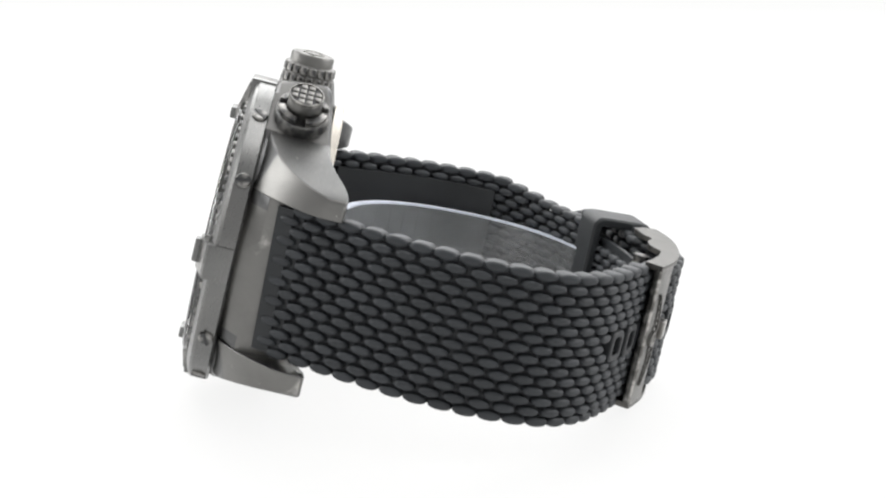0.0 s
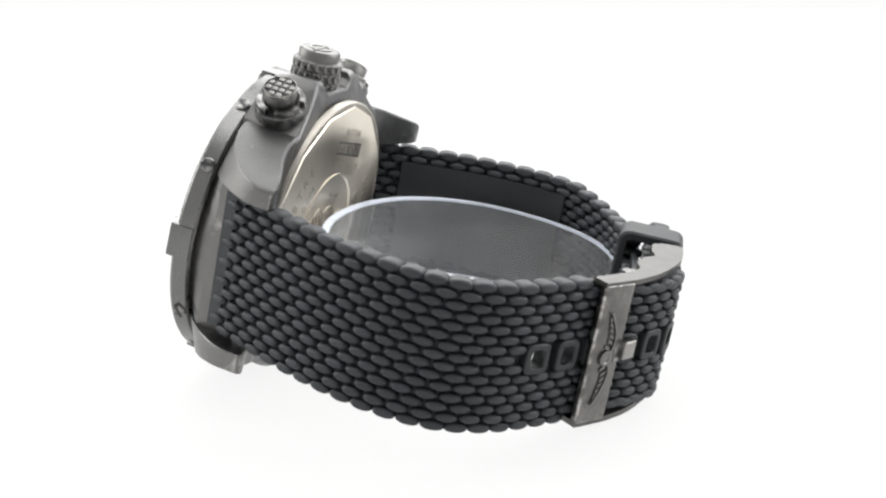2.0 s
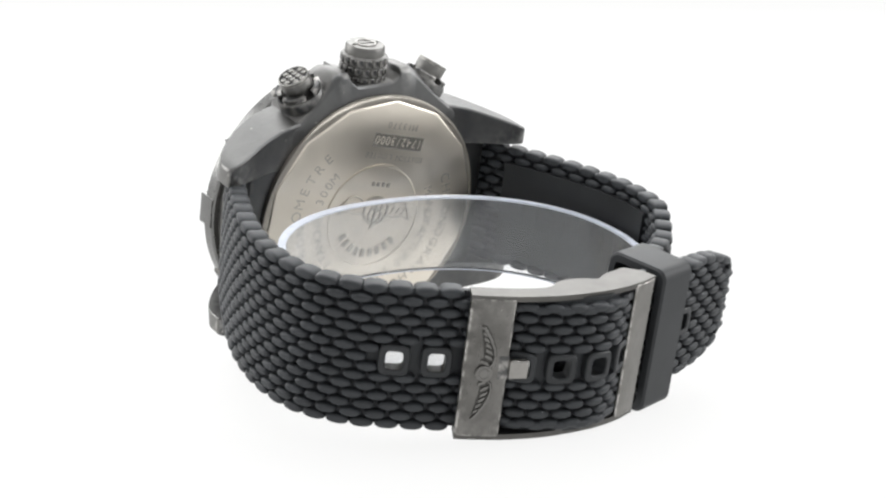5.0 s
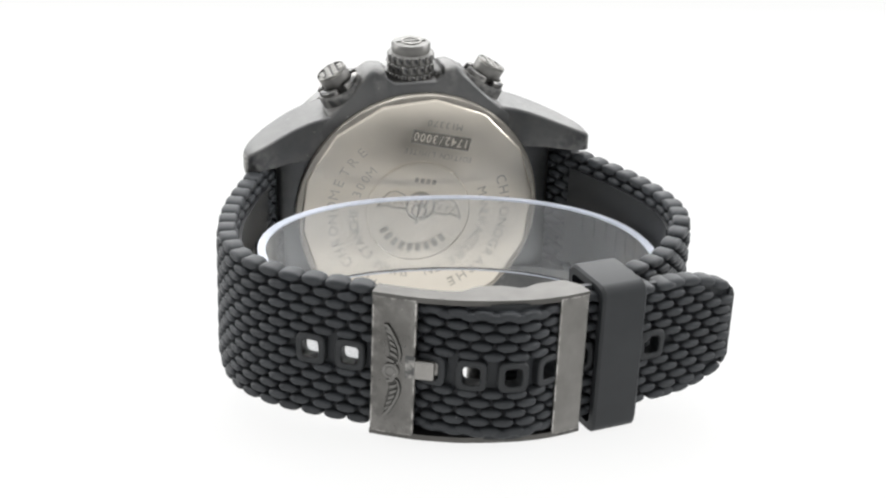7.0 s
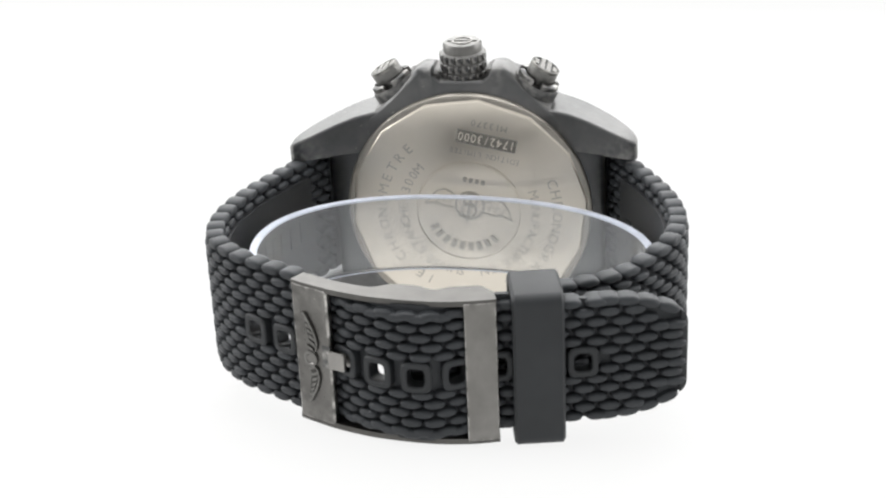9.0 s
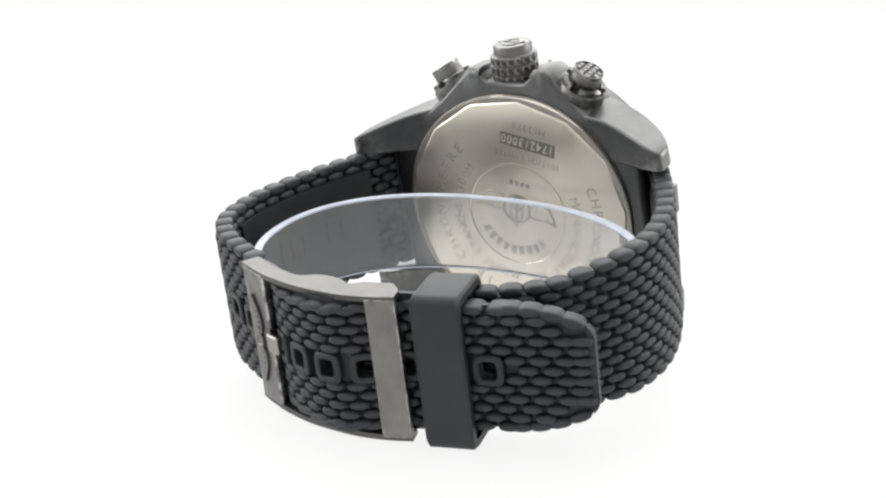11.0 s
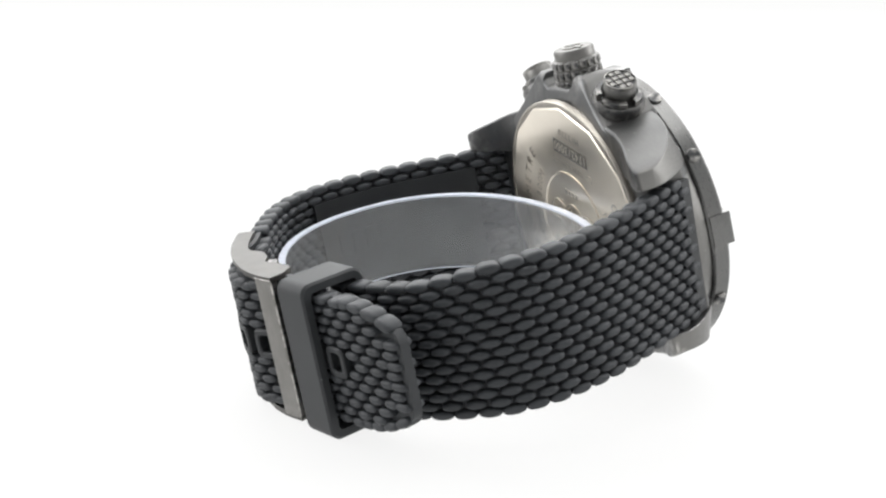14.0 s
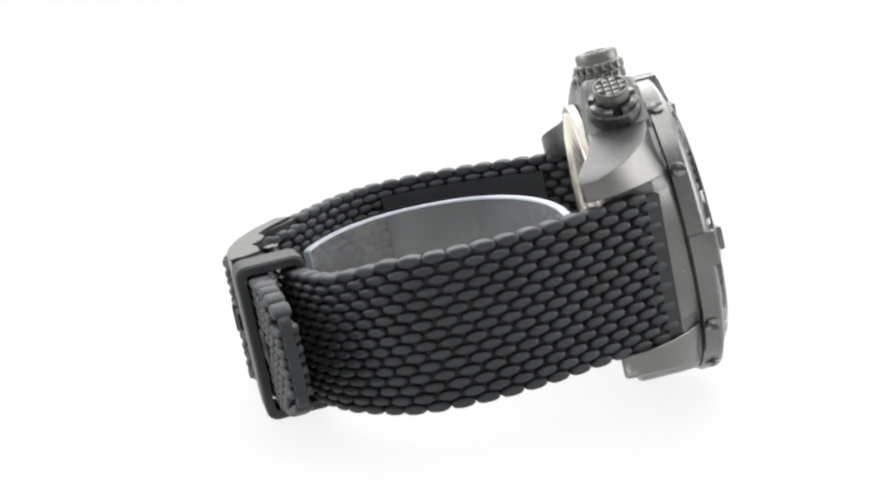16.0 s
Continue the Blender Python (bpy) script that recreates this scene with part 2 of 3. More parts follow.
# ---- the watch ----
# Its own space: x from six to twelve o'clock, y out of the dial, z to the crown, which points up.
watch = tagged(new("wristwatch"), "large gunmetal chronograph on black rubber strap, lying on its side", "watch")
TILTED = mm_pose(-0.1, 33.0, -40.8 + 65.2) @ pose(0, 0, 0, 14.3)
SEAT = mm_pose(0.35, 33.7, 23.85, 14.35, -2.1, -2.8)
BEZEL_SEAT = mm_pose(-0.1, 33.2, 23.6, 14.35, -1.2, -2.2)
STRAP_SEAT = mm_pose(0, 0, -0.9) @ TILTED @ pose(0, 0, 0, 0, -1.4, 0) @ mm_pose(0, -8, 0, -2.6) @ mm_pose(0, 8, 0)
TO_Y = pose(0, 0, 0, -90)          # local z becomes y
TO_BACK = pose(0, 0, 0, 90)        # local z becomes -y


def spin(angle):
    """Turns about the dial's axis: 0 is x (twelve o'clock), 90 the crown."""
    return pose(0, 0, 0, 0, -angle, 0)


ROOTS = {
    "round": ((19.0, 12.0), (17.7, 13.7), (16.0, 15.6), (14.4, 17.0)),
    "half": ((19.6, 12.0), (18.8, 13.9), (16.9, 15.9), (14.6, 17.6)),
    "full": ((20.4, 12.0), (19.6, 14.0), (17.6, 16.0), (14.8, 17.8)),
}


def case_outline(r, guard, flat, root):
    """Half outline (x >= 0, from bottom to top) of the case at one level; flat is its straight flank, or 0 where it is round."""
    pts = []
    for a in range(-90, 31, 6):
        x, z = r * math.cos(radians(a)), r * math.sin(radians(a))
        if flat and abs(z) < 11.5:
            x = flat
        pts.append((x, z))
    pts += [*ROOTS[root], (14.0, 18.25), (11.9, 19.9), (10.1, 21.6), (9.0, 22.7), (8.0, guard - 0.9), (7.1, guard - 0.25), (6.4, guard), (4.9, guard - 0.1), (4.6, 23.7), (3.4, 22.8)]
    return pts


def case_loops():
    loops = []
    for y, r, guard, flat, root, scale, slope in (
        (-1.95, 21.2, 21.6, 0, "round", 0.97, 0), (-2.05, 22.0, 23.0, 0, "round", 1.0, 0), (-2.6, 22.3, 24.0, 0, "round", 1.0, 0), (-5.0, 22.4, 24.6, 22.9, "half", 1.0, 0),
        (-7.5, 22.4, 24.8, 22.9, "full", 1.0, 0), (-10.8, 22.4, 24.8, 22.8, "full", 1.0, 0.24), (-11.2, 22.3, 24.6, 22.6, "full", 0.993, 0.24),
        (-11.5, 22.1, 24.4, 22.4, "full", 0.978, 0.24), (-11.5, 22.1, 24.4, 22.4, "full", 0.86, 0.24),
    ):
        half = [(x * scale, z * scale) for x, z in case_outline(r, guard, flat, root)]
        if scale < 0.9:
            half = [(x, min(z, 18.4)) for x, z in half]
        loop = half + [(-x, z) for x, z in half[:0:-1]]
        loops.append([Vector((x, y + slope * max(0, z - 17.5), z)) for x, z in loop])
    return loops


# x, outer side's z, front edge of the inner side, front edge of the outer side, back edge
LUG_STATIONS = (
    (12.6, 18.2, -2.0, -2.6, -11.0), (14.4, 18.05, -2.0, -2.8, -11.4), (16.2, 17.7, -2.0, -3.1, -11.58), (17.6, 17.35, -2.05, -3.5, -11.7), (19.0, 16.95, -2.2, -4.0, -12.1),
    (20.4, 16.5, -2.7, -4.6, -12.5), (21.8, 16.05, -3.7, -5.4, -13.1), (23.2, 15.6, -4.9, -6.4, -13.8), (24.4, 15.2, -6.1, -7.3, -14.35),
    (25.6, 14.8, -7.5, -8.5, -14.8), (26.6, 14.45, -8.9, -9.7, -15.05), (27.4, 14.15, -10.2, -10.9, -15.1), (27.9, 13.85, -11.4, -12.0, -15.0), (28.15, 13.5, -12.6, -12.9, -14.8),
)


def lug(bm, sx, sz):
    """One horn, bent towards the back, from the case flank to its tip."""
    loops = []
    for x, z, y_in, y_out, y_back in LUG_STATIONS:
        section = ((y_in, 11.0), (y_in * 0.5 + y_out * 0.5, z * 0.5 + 5.5), (y_out, z), (y_back + 0.25, z), (y_back, z - 0.25), (y_back, 11.0))
        loops.append([Vector((sx * x, y, sz * w)) for y, w in section])
    rings(bm, loops)


def build_case():
    bm = bmesh.new()
    rings(bm, case_loops())
    case = part("case", bm, GUNMETAL, watch, "dark worn gunmetal case middle with crown guards", SEAT, 52)
    case.data.materials.append(BRUSHED)
    case.data.materials.append(SHOULDER_TONE)
    for face in case.data.polygons:
        # upward faces take a darker copy of the metal: shoulder shade as colour
        if face.normal.z > 0.45 and face.center.z > 0.0175 and abs(face.normal.y) < 0.5:
            face.material_index = 2
        if abs(face.normal.x) > 0.7 and abs(face.center.z) < 0.0105:
            face.material_index = 1
    mod = case.modifiers.new("soft edges", "BEVEL")
    mod.width, mod.segments, mod.limit_method, mod.angle_limit = 0.0004, 2, "ANGLE", radians(30)
    for sx in (-1, 1):
        for sz in (-1, 1):
            bm = bmesh.new()
            lug(bm, sx, sz)
            horn = part("lug", bm, GUNMETAL, case, "lug with a light brushed outer side", ID, 42)
            horn.data.materials.append(BRUSHED)
            horn.data.materials.append(LUG_SIDE)
            for face in horn.data.polygons:
                if sz * face.normal.z > 0.72 and abs(face.normal.y) < 0.3:
                    face.material_index = 2
                elif sx * face.normal.x > 0.5 and abs(face.normal.y) < 0.87:
                    face.material_index = 1
            mod = horn.modifiers.new("soft edges", "BEVEL")
            mod.width, mod.segments, mod.limit_method, mod.angle_limit = 0.0003, 2, "ANGLE", radians(32)
    return case


def build_bezel():
    bm = bmesh.new()
    ring_lathe(bm, [(20.5, -1.6), (22.5, -1.6), (22.8, -1.3), (22.8, 1.0), (22.5, 1.4), (20.9, 2.0), (20.5, 2.0), (20.2, 1.6), (20.2, 0.2), (20.5, 0.2)], 120, TO_Y)
    bezel = part("bezel", bm, BEZEL_METAL, watch, "gunmetal rotating bezel with screws in its rim", BEZEL_SEAT, 30)
    bm = bmesh.new()
    for k in range(90):
        box(bm, (19.2, 1.2, -0.4), (20.35, 2.35, 0.4), 0.12, pose(0, 0, 0, 0, 4 * k, 0), 1)
    part("coin_edge", bm, DARK_METAL, bezel, "dark notched inner edge of the bezel")
    for k in range(4):
        bm = bmesh.new()
        box(bm, (20.0, -1.35, -2.5), (22.95, 2.3, 2.5), 0.25)
        rings(bm, [[Vector((x, y, z)) for x, y in ((16.9, 2.4), (22.6, 1.4), (22.2, 2.5), (17.6, 3.6), (16.9, 3.6))] for z in (-2.3, 2.3)])
        box(bm, (16.3, 3.3, -1.7), (18.0, 4.3, 1.7), 0.3)
        part("rider_tab", bm, BEZEL_METAL, bezel, "", spin(90 * k))
    head = None
    for a in (30, 58, 122, 150, 210, 238, 302, 330):
        m = spin(a) @ mm_pose(22.75, -0.2, 0, 0, 90, 0) @ pose(0, 0, 0, 0, 0, a * 1.7 + 20)
        if head is None:
            bm = bmesh.new()
            lathe(bm, [(1.1, -0.6), (1.1, 0.25), (0.9, 0.45)], 20)
            head = part("screw", bm, DARK_METAL, bezel, "slotted dark screw", m)
            # black raised bar painted as the shaded slot; the head isn't cut
            bm = bmesh.new()
            box(bm, (-1.12, -0.16, 0.2), (1.12, 0.16, 0.5))
            slot = part("slot", bm, DIAL_AND_SHADE, head)
        else:
            copy = copy_thing(head, m)
    bm = bmesh.new()
    lathe(bm, [(19.15, 1.4), (19.15, 2.9), (18.8, 3.2), (14, 3.3), (7, 3.35), (0.2, 3.4)], 72, TO_Y)
    part("crystal", bm, CRYSTAL, watch, "clear domed watch crystal", BEZEL_SEAT)
    bm = bmesh.new()
    lathe(bm, [(20.3, -1.0), (20.3, 0.1), (17.5, 0.6), (17.3, 0.4), (0.2, 0.4)], 72, TO_Y)
    part("dial", bm, DIAL_AND_SHADE, watch, "black watch dial", BEZEL_SEAT)


GLYPHS = {}


def glyph(ch):
    """Outline of a letter as (vertices, faces, width), one unit high."""
    if ch not in GLYPHS:
        curve = bpy.data.curves.new("letter", "FONT")
        curve.body, curve.size, curve.resolution_u = ch, 1.0, 3
        ob = bpy.data.objects.new("letter", curve)
        scene.collection.objects.link(ob)
        bpy.context.view_layer.update()
        me = bpy.data.meshes.new_from_object(ob.evaluated_get(bpy.context.evaluated_depsgraph_get()))
        verts = [v.co.copy() for v in me.vertices]
        faces = [tuple(p.vertices) for p in me.polygons]
        bpy.data.objects.remove(ob)
        bpy.data.curves.remove(curve)
        bpy.data.meshes.remove(me)
        xs = [v.x for v in verts] or [0, 0.3]
        GLYPHS[ch] = (verts, faces, min(xs), max(xs))
    return GLYPHS[ch]


def put_glyph(bm, ch, size, cx, cz, turn, y, wide=1.0):
    """Lays one letter on the back at depth y, its middle at (cx, cz), turned counter-clockwise as seen from behind."""
    verts, faces, lo, hi = glyph(ch)
    c, s = math.cos(turn), math.sin(turn)
    made = []
    for v in verts:
        u, w = (v.x - (lo + hi) / 2) * size * wide, (v.y - 0.35) * size
        made.append(bm.verts.new((cx + u * c - w * s, y, cz + u * s + w * c)))
    for f in faces:
        bm.faces.new([made[i] for i in f])


def line_text(bm, text, size, cx, cz, turn, y, pitch, wide=1.0):
    c, s = math.cos(turn), math.sin(turn)
    for k, ch in enumerate(text):
        if ch != " ":
            u = (k - (len(text) - 1) / 2) * pitch
            put_glyph(bm, ch, size, cx + u * c, cz + u * s, turn, y, wide)


def arc_text(bm, text, size, radius, start, stop, y, cz):
    for k, ch in enumerate(text):
        if ch != " ":
            a = radians(start + (stop - start) * k / (len(text) - 1))
            put_glyph(bm, ch, size, radius * math.sin(a), cz + radius * math.cos(a), -a, y)


def thick(bm, depth):
    made = bmesh.ops.extrude_face_region(bm, geom=list(bm.faces))["geom"]
    bmesh.ops.translate(bm, vec=(0, depth, 0), verts=[v for v in made if isinstance(v, bmesh.types.BMVert)])


def wing(side):
    """Outline of one wing of the round emblem."""
    upper = [(2.3, 0.9), (3.4, 1.6), (4.6, 1.9), (5.6, 1.5), (6.6, 0.2), (7.3, -1.3)]
    lower = [(6.4, -0.9), (5.4, -0.6), (4.5, -1.0), (3.4, -0.9), (2.2, -0.8)]
    return [(side * x, z) for x, z in upper + lower]


def build_case_back():
    cz = 0.9
    bm = bmesh.new()
    lathe(bm, [(20.3, 11.0), (20.3, 12.1), (20.2, 12.25), (19.85, 12.3), (19.8, 12.2), (0.3, 12.2)], 96, TO_BACK)
    back = part("case_back", bm, RIM_STEEL, watch, "brushed steel case back with engraved lettering", SEAT @ mm_pose(0.3, 0, cz))
    bm = bmesh.new()
    lathe(bm, [(19.75, 12.15), (19.5, 12.38), (19.2, 12.46), (0.3, 12.46)], 14, TO_BACK @ pose(0, 0, 0, 0, 0, 5))
    part("faceted_plate", bm, STEEL, back, "", ID, 20)
    y = -12.47
    bm = bmesh.new()
    ring_lathe(bm, [(9.0, 12.3), (9.0, 12.62), (8.7, 12.66), (8.55, 12.5), (8.55, 12.3)], 72, TO_BACK)
    part("medallion_rim", bm, STEEL, back)
    bm = bmesh.new()
    for text, size, radius, start, stop in (
        ("CHRONOMETRE", 2.4, 14.6, -124, -40), ("IE", 2.4, 14.6, -150, -142), ("CHRONOGRAPHE", 2.4, 14.8, 71, 156),
        ("ETANCHE 300M", 2.2, 11.0, -130, -46), ("MANUFACTURE", 2.2, 11.2, 75, 148), ("EN", 2.2, 11.3, 162, 170), ("SUISSE", 2.2, 11.3, 190, 219),
    ):
        arc_text(bm, text, size, radius, start, stop, y, 0)
    thick(bm, -0.04)
    part("ring_lettering", bm, ENGRAVED, back, "engraved lettering running round the back")
    turn = radians(180 - 13)
    bm = bmesh.new()
    line_text(bm, "EDITION LIMITEE", 1.35, 3.1, 8.9 + 0.9, turn, y, 0.78, 0.9)
    line_text(bm, "M13370", 1.55, 4.1, 15.0, turn, y, 1.0)
    thick(bm, -0.03)
    part("model_lettering", bm, ENGRAVED, back, "small engraved lettering")
    bm = bmesh.new()
    box(bm, (-4.9, -12.5, -1.1), (4.9, -12.4, 1.1), 0, pose(3.6, 0, 12.4, 0, 13, 0))
    part("number_panel", bm, PANEL_DARK, back, "dark engraved number panel")
    bm = bmesh.new()
    line_text(bm, "1742/3000", 2.1, 3.6, 12.4, turn, -12.51, 1.06, 0.85)
    thick(bm, -0.03)
    part("limited_number", bm, STEEL, back, "limited edition number in bright steel")
    # winged medallion and illegible words round it, a little askew
    TURNED = pose(0, 0, 0, 0, 13, 0)
    for side in (-1, 1):
        bm = bmesh.new()
        outline = wing(side)
        for (x0, z0), (x1, z1) in zip(outline, outline[1:] + outline[:1]):
            run = math.hypot(x1 - x0, z1 - z0)
            box(bm, (-run / 2 - 0.06, -0.1, -0.1), (run / 2 + 0.06, 0.1, 0.1), 0.04,
                pose((x0 + x1) / 2, y - 0.12, 1.2 + (z0 + z1) / 2, 0, -math.degrees(math.atan2(z1 - z0, x1 - x0)), 0), 1)
        for k in range(3):
            x0, z0 = side * (3.4 + 1.1 * k), 0.9 - 0.15 * k
            box(bm, (-0.06, -0.1, -0.6), (0.06, 0.1, 0.6), 0.03, pose(x0, y - 0.1, 1.2 + z0 - 0.55, 0, side * 24, 0), 1)
        part("wing_outline", bm, RELIEF_SHADE, back, "embossed outline of a wing", TURNED)
    bm = bmesh.new()
    for r, dx, dz in ((1.2, 0, 2.1), (1.35, 0, 0.3), (2.5, 0, 1.1)):
        ring_lathe(bm, [(r, 12.4), (r, 12.66), (r - 0.3, 12.66), (r - 0.3, 12.4)], 28, pose(dx, 0, dz) @ TO_BACK)
    box(bm, (-0.22, -12.7, -2.2), (0.22, -12.4, 3.6), 0.08)
    part("anchor_mark", bm, RELIEF_SHADE, back, "", TURNED)
    bm = bmesh.new()
    for k in range(9):
        a = radians(128 + k * 13)
        m = pose(6.4 * math.sin(a), 0, 6.4 * math.cos(a), 0, math.degrees(a), 0)
        box(bm, (-0.42, -12.62, -0.75), (0.42, -12.4, 0.75), 0.12, m)
    for k in range(4):
        box(bm, (-1.9 + k * 1.0, -12.56, 5.1), (-1.3 + k * 1.0, -12.4, 5.9), 0.1)
    part("medallion_bars", bm, ENGRAVED, back, "", TURNED)


def build_crown():
    axis = mm_pose(0, -6.0, -0.3)
    bm = bmesh.new()
    lathe(bm, [(2.6, 20.5), (2.6, 22.2), (3.5, 22.4), (3.5, 26.7), (3.15, 26.9), (3.15, 28.1), (2.9, 28.4), (0.2, 28.5)], 40)
    crown = part("crown", bm, CAP_METAL, watch, "knurled gunmetal winding crown", SEAT @ axis)
    knob = None
    for row in range(3):
        for k in range(18):
            m = pose(0, 0, 0, 0, 0, 20 * k + 4 * row) @ mm_pose(3.42, 0, 23.1 + 1.5 * row)
            if knob is None:
                bm = bmesh.new()
                box(bm, (-0.3, -0.5, -0.62), (0.36, 0.5, 0.62), 0.12, ID, 1)
                knob = part("knurl", bm, DARK_METAL, crown, "", m)
            else:
                copy = new("knurl", knob.data)
                copy.parent, copy.matrix_basis = crown, m
    bm = bmesh.new()
    ring_lathe(bm, [(1.7, 28.3), (1.7, 28.58), (1.35, 28.58), (1.35, 28.3)], 24)
    box(bm, (-2.4, -0.2, 28.3), (2.4, 0.2, 28.6), 0.06)
    part("crown_mark", bm, CAP_METAL, crown, "raised round mark")


def build_pusher(side):
    lean = 29.3 if side > 0 else -28.6
    m = SEAT @ mm_pose(0, -6.5, 0) @ pose(0, 0, 0, 0, lean, 0) @ mm_pose(0, 0, -0.75)
    bm = bmesh.new()
    lathe(bm, [(3.9, 19.5), (3.9, 24.9), (3.7, 25.3), (2.2, 25.3)], 40)
    pusher = part("pusher", bm, DARK_METAL, watch, "screwed chronograph pusher with checkered cap", m)
    for k in range(4):
        bm = bmesh.new()
        loops = []
        for i in range(9):
            a = radians(90 * k + 12 + 66 * i / 8)
            loops.append([Vector((r * math.cos(a), r * math.sin(a), h)) for r, h in ((2.75, 25.2), (3.55, 25.2), (3.55, 26.0), (3.35, 26.2), (2.75, 26.2))])
        rings(bm, loops)
        part("collar_tooth", bm, DARK_METAL, pusher)
    bm = bmesh.new()
    lathe(bm, [(2.3, 23.5), (2.3, 25.0), (2.45, 25.2), (2.45, 27.8), (2.3, 28.0), (0.1, 28.0)], 36)
    cap = part("cap", bm, CAP_METAL, pusher, "round pusher cap with a checkered top")
    # black disc under the studs: the grooves' shade as colour
    bm = bmesh.new()
    lathe(bm, [(2.25, 27.9), (2.25, 28.03), (0.1, 28.03)], 28)
    part("cap_ground", bm, DIAL_AND_SHADE, cap, "dark disc imitating the shade between the checks")
    stud = None
    for i in (-1.5, -0.5, 0.5, 1.5):
        for j in (-1.5, -0.5, 0.5, 1.5):
            if math.hypot(i, j) < 2.0:
                q = mm_pose(i * 1.08, j * 1.08, 28.0)
                if stud is None:
                    bm = bmesh.new()
                    box(bm, (-0.42, -0.42, -0.1), (0.42, 0.42, 0.3), 0.1, ID, 1)
                    stud = part("check_stud", bm, CAP_METAL, cap, "", q)
                else:
                    copy = new("check_stud", stud.data)
                    copy.parent, copy.matrix_basis = cap, q
    bm = bmesh.new()
    ring_lathe(bm, [(2.46, 27.7), (2.46, 28.2), (2.28, 28.28), (2.2, 27.7)], 36)
    part("cap_rim", bm, CAP_METAL, cap)


build_case()
build_bezel()
build_case_back()
build_crown()
for _side in (-1, 1):
    build_pusher(_side)

# ---- the strap ----
LONG = Path([(-23.9, -4.9), (-26.4, -9.5), (-30.6, -17.7), (-34.4, -27.0), (-36.2, -36.0), (-35.2, -44.2), (-31.2, -50.1), (-26.2, -54.0),
             (-20.9, -57.3), (-14.8, -60.6), (-11.6, -63.4), (-8.8, -65.2), (-4.0, -67.2), (0.3, -67.7), (4.3, -66.3), (6.8, -64.9), (9.4, -64.0), (13.5, -63.6), (20.6, -62.4), (28.0, -60.9), (35.0, -59.1)], -1)
SHORT = Path([(23.9, -4.9), (26.4, -9.5), (30.3, -17.7), (33.8, -27.0), (35.2, -36.0), (34.0, -43.5), (30.8, -48.4), (26.5, -52.8),
              (21.0, -56.0), (15.0, -58.6), (9.0, -60.4), (3.0, -61.6), (-2.0, -62.0), (-4.0, -62.0)], 1)
# The buckle's own outer line, over the strap.
FRAME = Path([(-22.0, -57.9), (-18.8, -60.1), (-16.0, -61.7), (-12.6, -63.4), (-7.0, -65.3), (0.0, -66.4), (5.1, -66.3), (9.6, -65.4), (14.0, -64.1)], -1)
PITCH, ROW, ROWS_ACROSS, THICK = 3.45, 1.42, 15, 3.2
HALF = ROW * (ROWS_ACROSS - 1) / 2


def nearest_s(path, x, y):
    return min(range(len(path.points)), key=lambda i: (path.points[i] - Vector((x, y, 0))).length) * path.step


HOLE_FIRST = nearest_s(LONG, -26.2, -54.0)
HOLE_LAST = nearest_s(LONG, 20.7, -62.4)
HOLES = [HOLE_FIRST + (HOLE_LAST - HOLE_FIRST) * k / 9 for k in range(10)]


def bead_mesh(name, a, b, lift):
    """A lens-shaped link of the rubber mesh, domed on both faces."""
    bm = bmesh.new()
    n = 14
    loops = []
    for scale, h in ((0.30, -lift), (0.62, -lift * 0.975), (0.86, -lift * 0.87), (0.97, -lift * 0.70), (1.0, -lift * 0.4), (1.0, lift * 0.4), (0.97, lift * 0.70), (0.86, lift * 0.87), (0.62, lift * 0.975), (0.30, lift)):
        loop = []
        for i in range(n):
            t = 2 * math.pi * i / n
            c, s = math.cos(t), math.sin(t)
            loop.append(Vector((a * scale * math.copysign(abs(c) ** 0.85, c), h, b * scale * math.copysign(abs(s) ** 0.9, s))))
        loops.append(loop)
    rings(bm, loops)
    bmesh.ops.recalc_face_normals(bm, faces=bm.faces)
    bmesh.ops.scale(bm, vec=(MM, MM, MM), verts=bm.verts)
    me = bpy.data.meshes.new(name)
    bm.to_mesh(me)
    bm.free()
    me.materials.append(RUBBER)
    for face in me.polygons:
        face.use_smooth = True
    return me


BEAD = bead_mesh("bead", 1.53, 0.655, THICK / 2)
EDGE_BEAD = bead_mesh("edge_bead", 1.68, 0.72, THICK * 0.42)


def tip_half(s):
    """Half width of the long strap near its free end."""
    left = max(0.0, LONG.length - s)
    if left > 24:
        return HALF + 0.6
    if left > 12:
        return HALF - 0.6
    return 5.6 + (HALF - 6.2) * math.sin(math.pi / 2 * (left / 12) ** 0.72)


def narrowing(s):
    """0 to 1 along the short strap, which narrows and sinks a little towards the buckle."""
    a, b = nearest_s(SHORT, 34.0, -43.5), nearest_s(SHORT, 26.5, -52.8)
    return min(1.0, max(0.0, (s - a) / (b - a)))


def short_half(s):
    return HALF + 0.3 - 0.9 * narrowing(s)


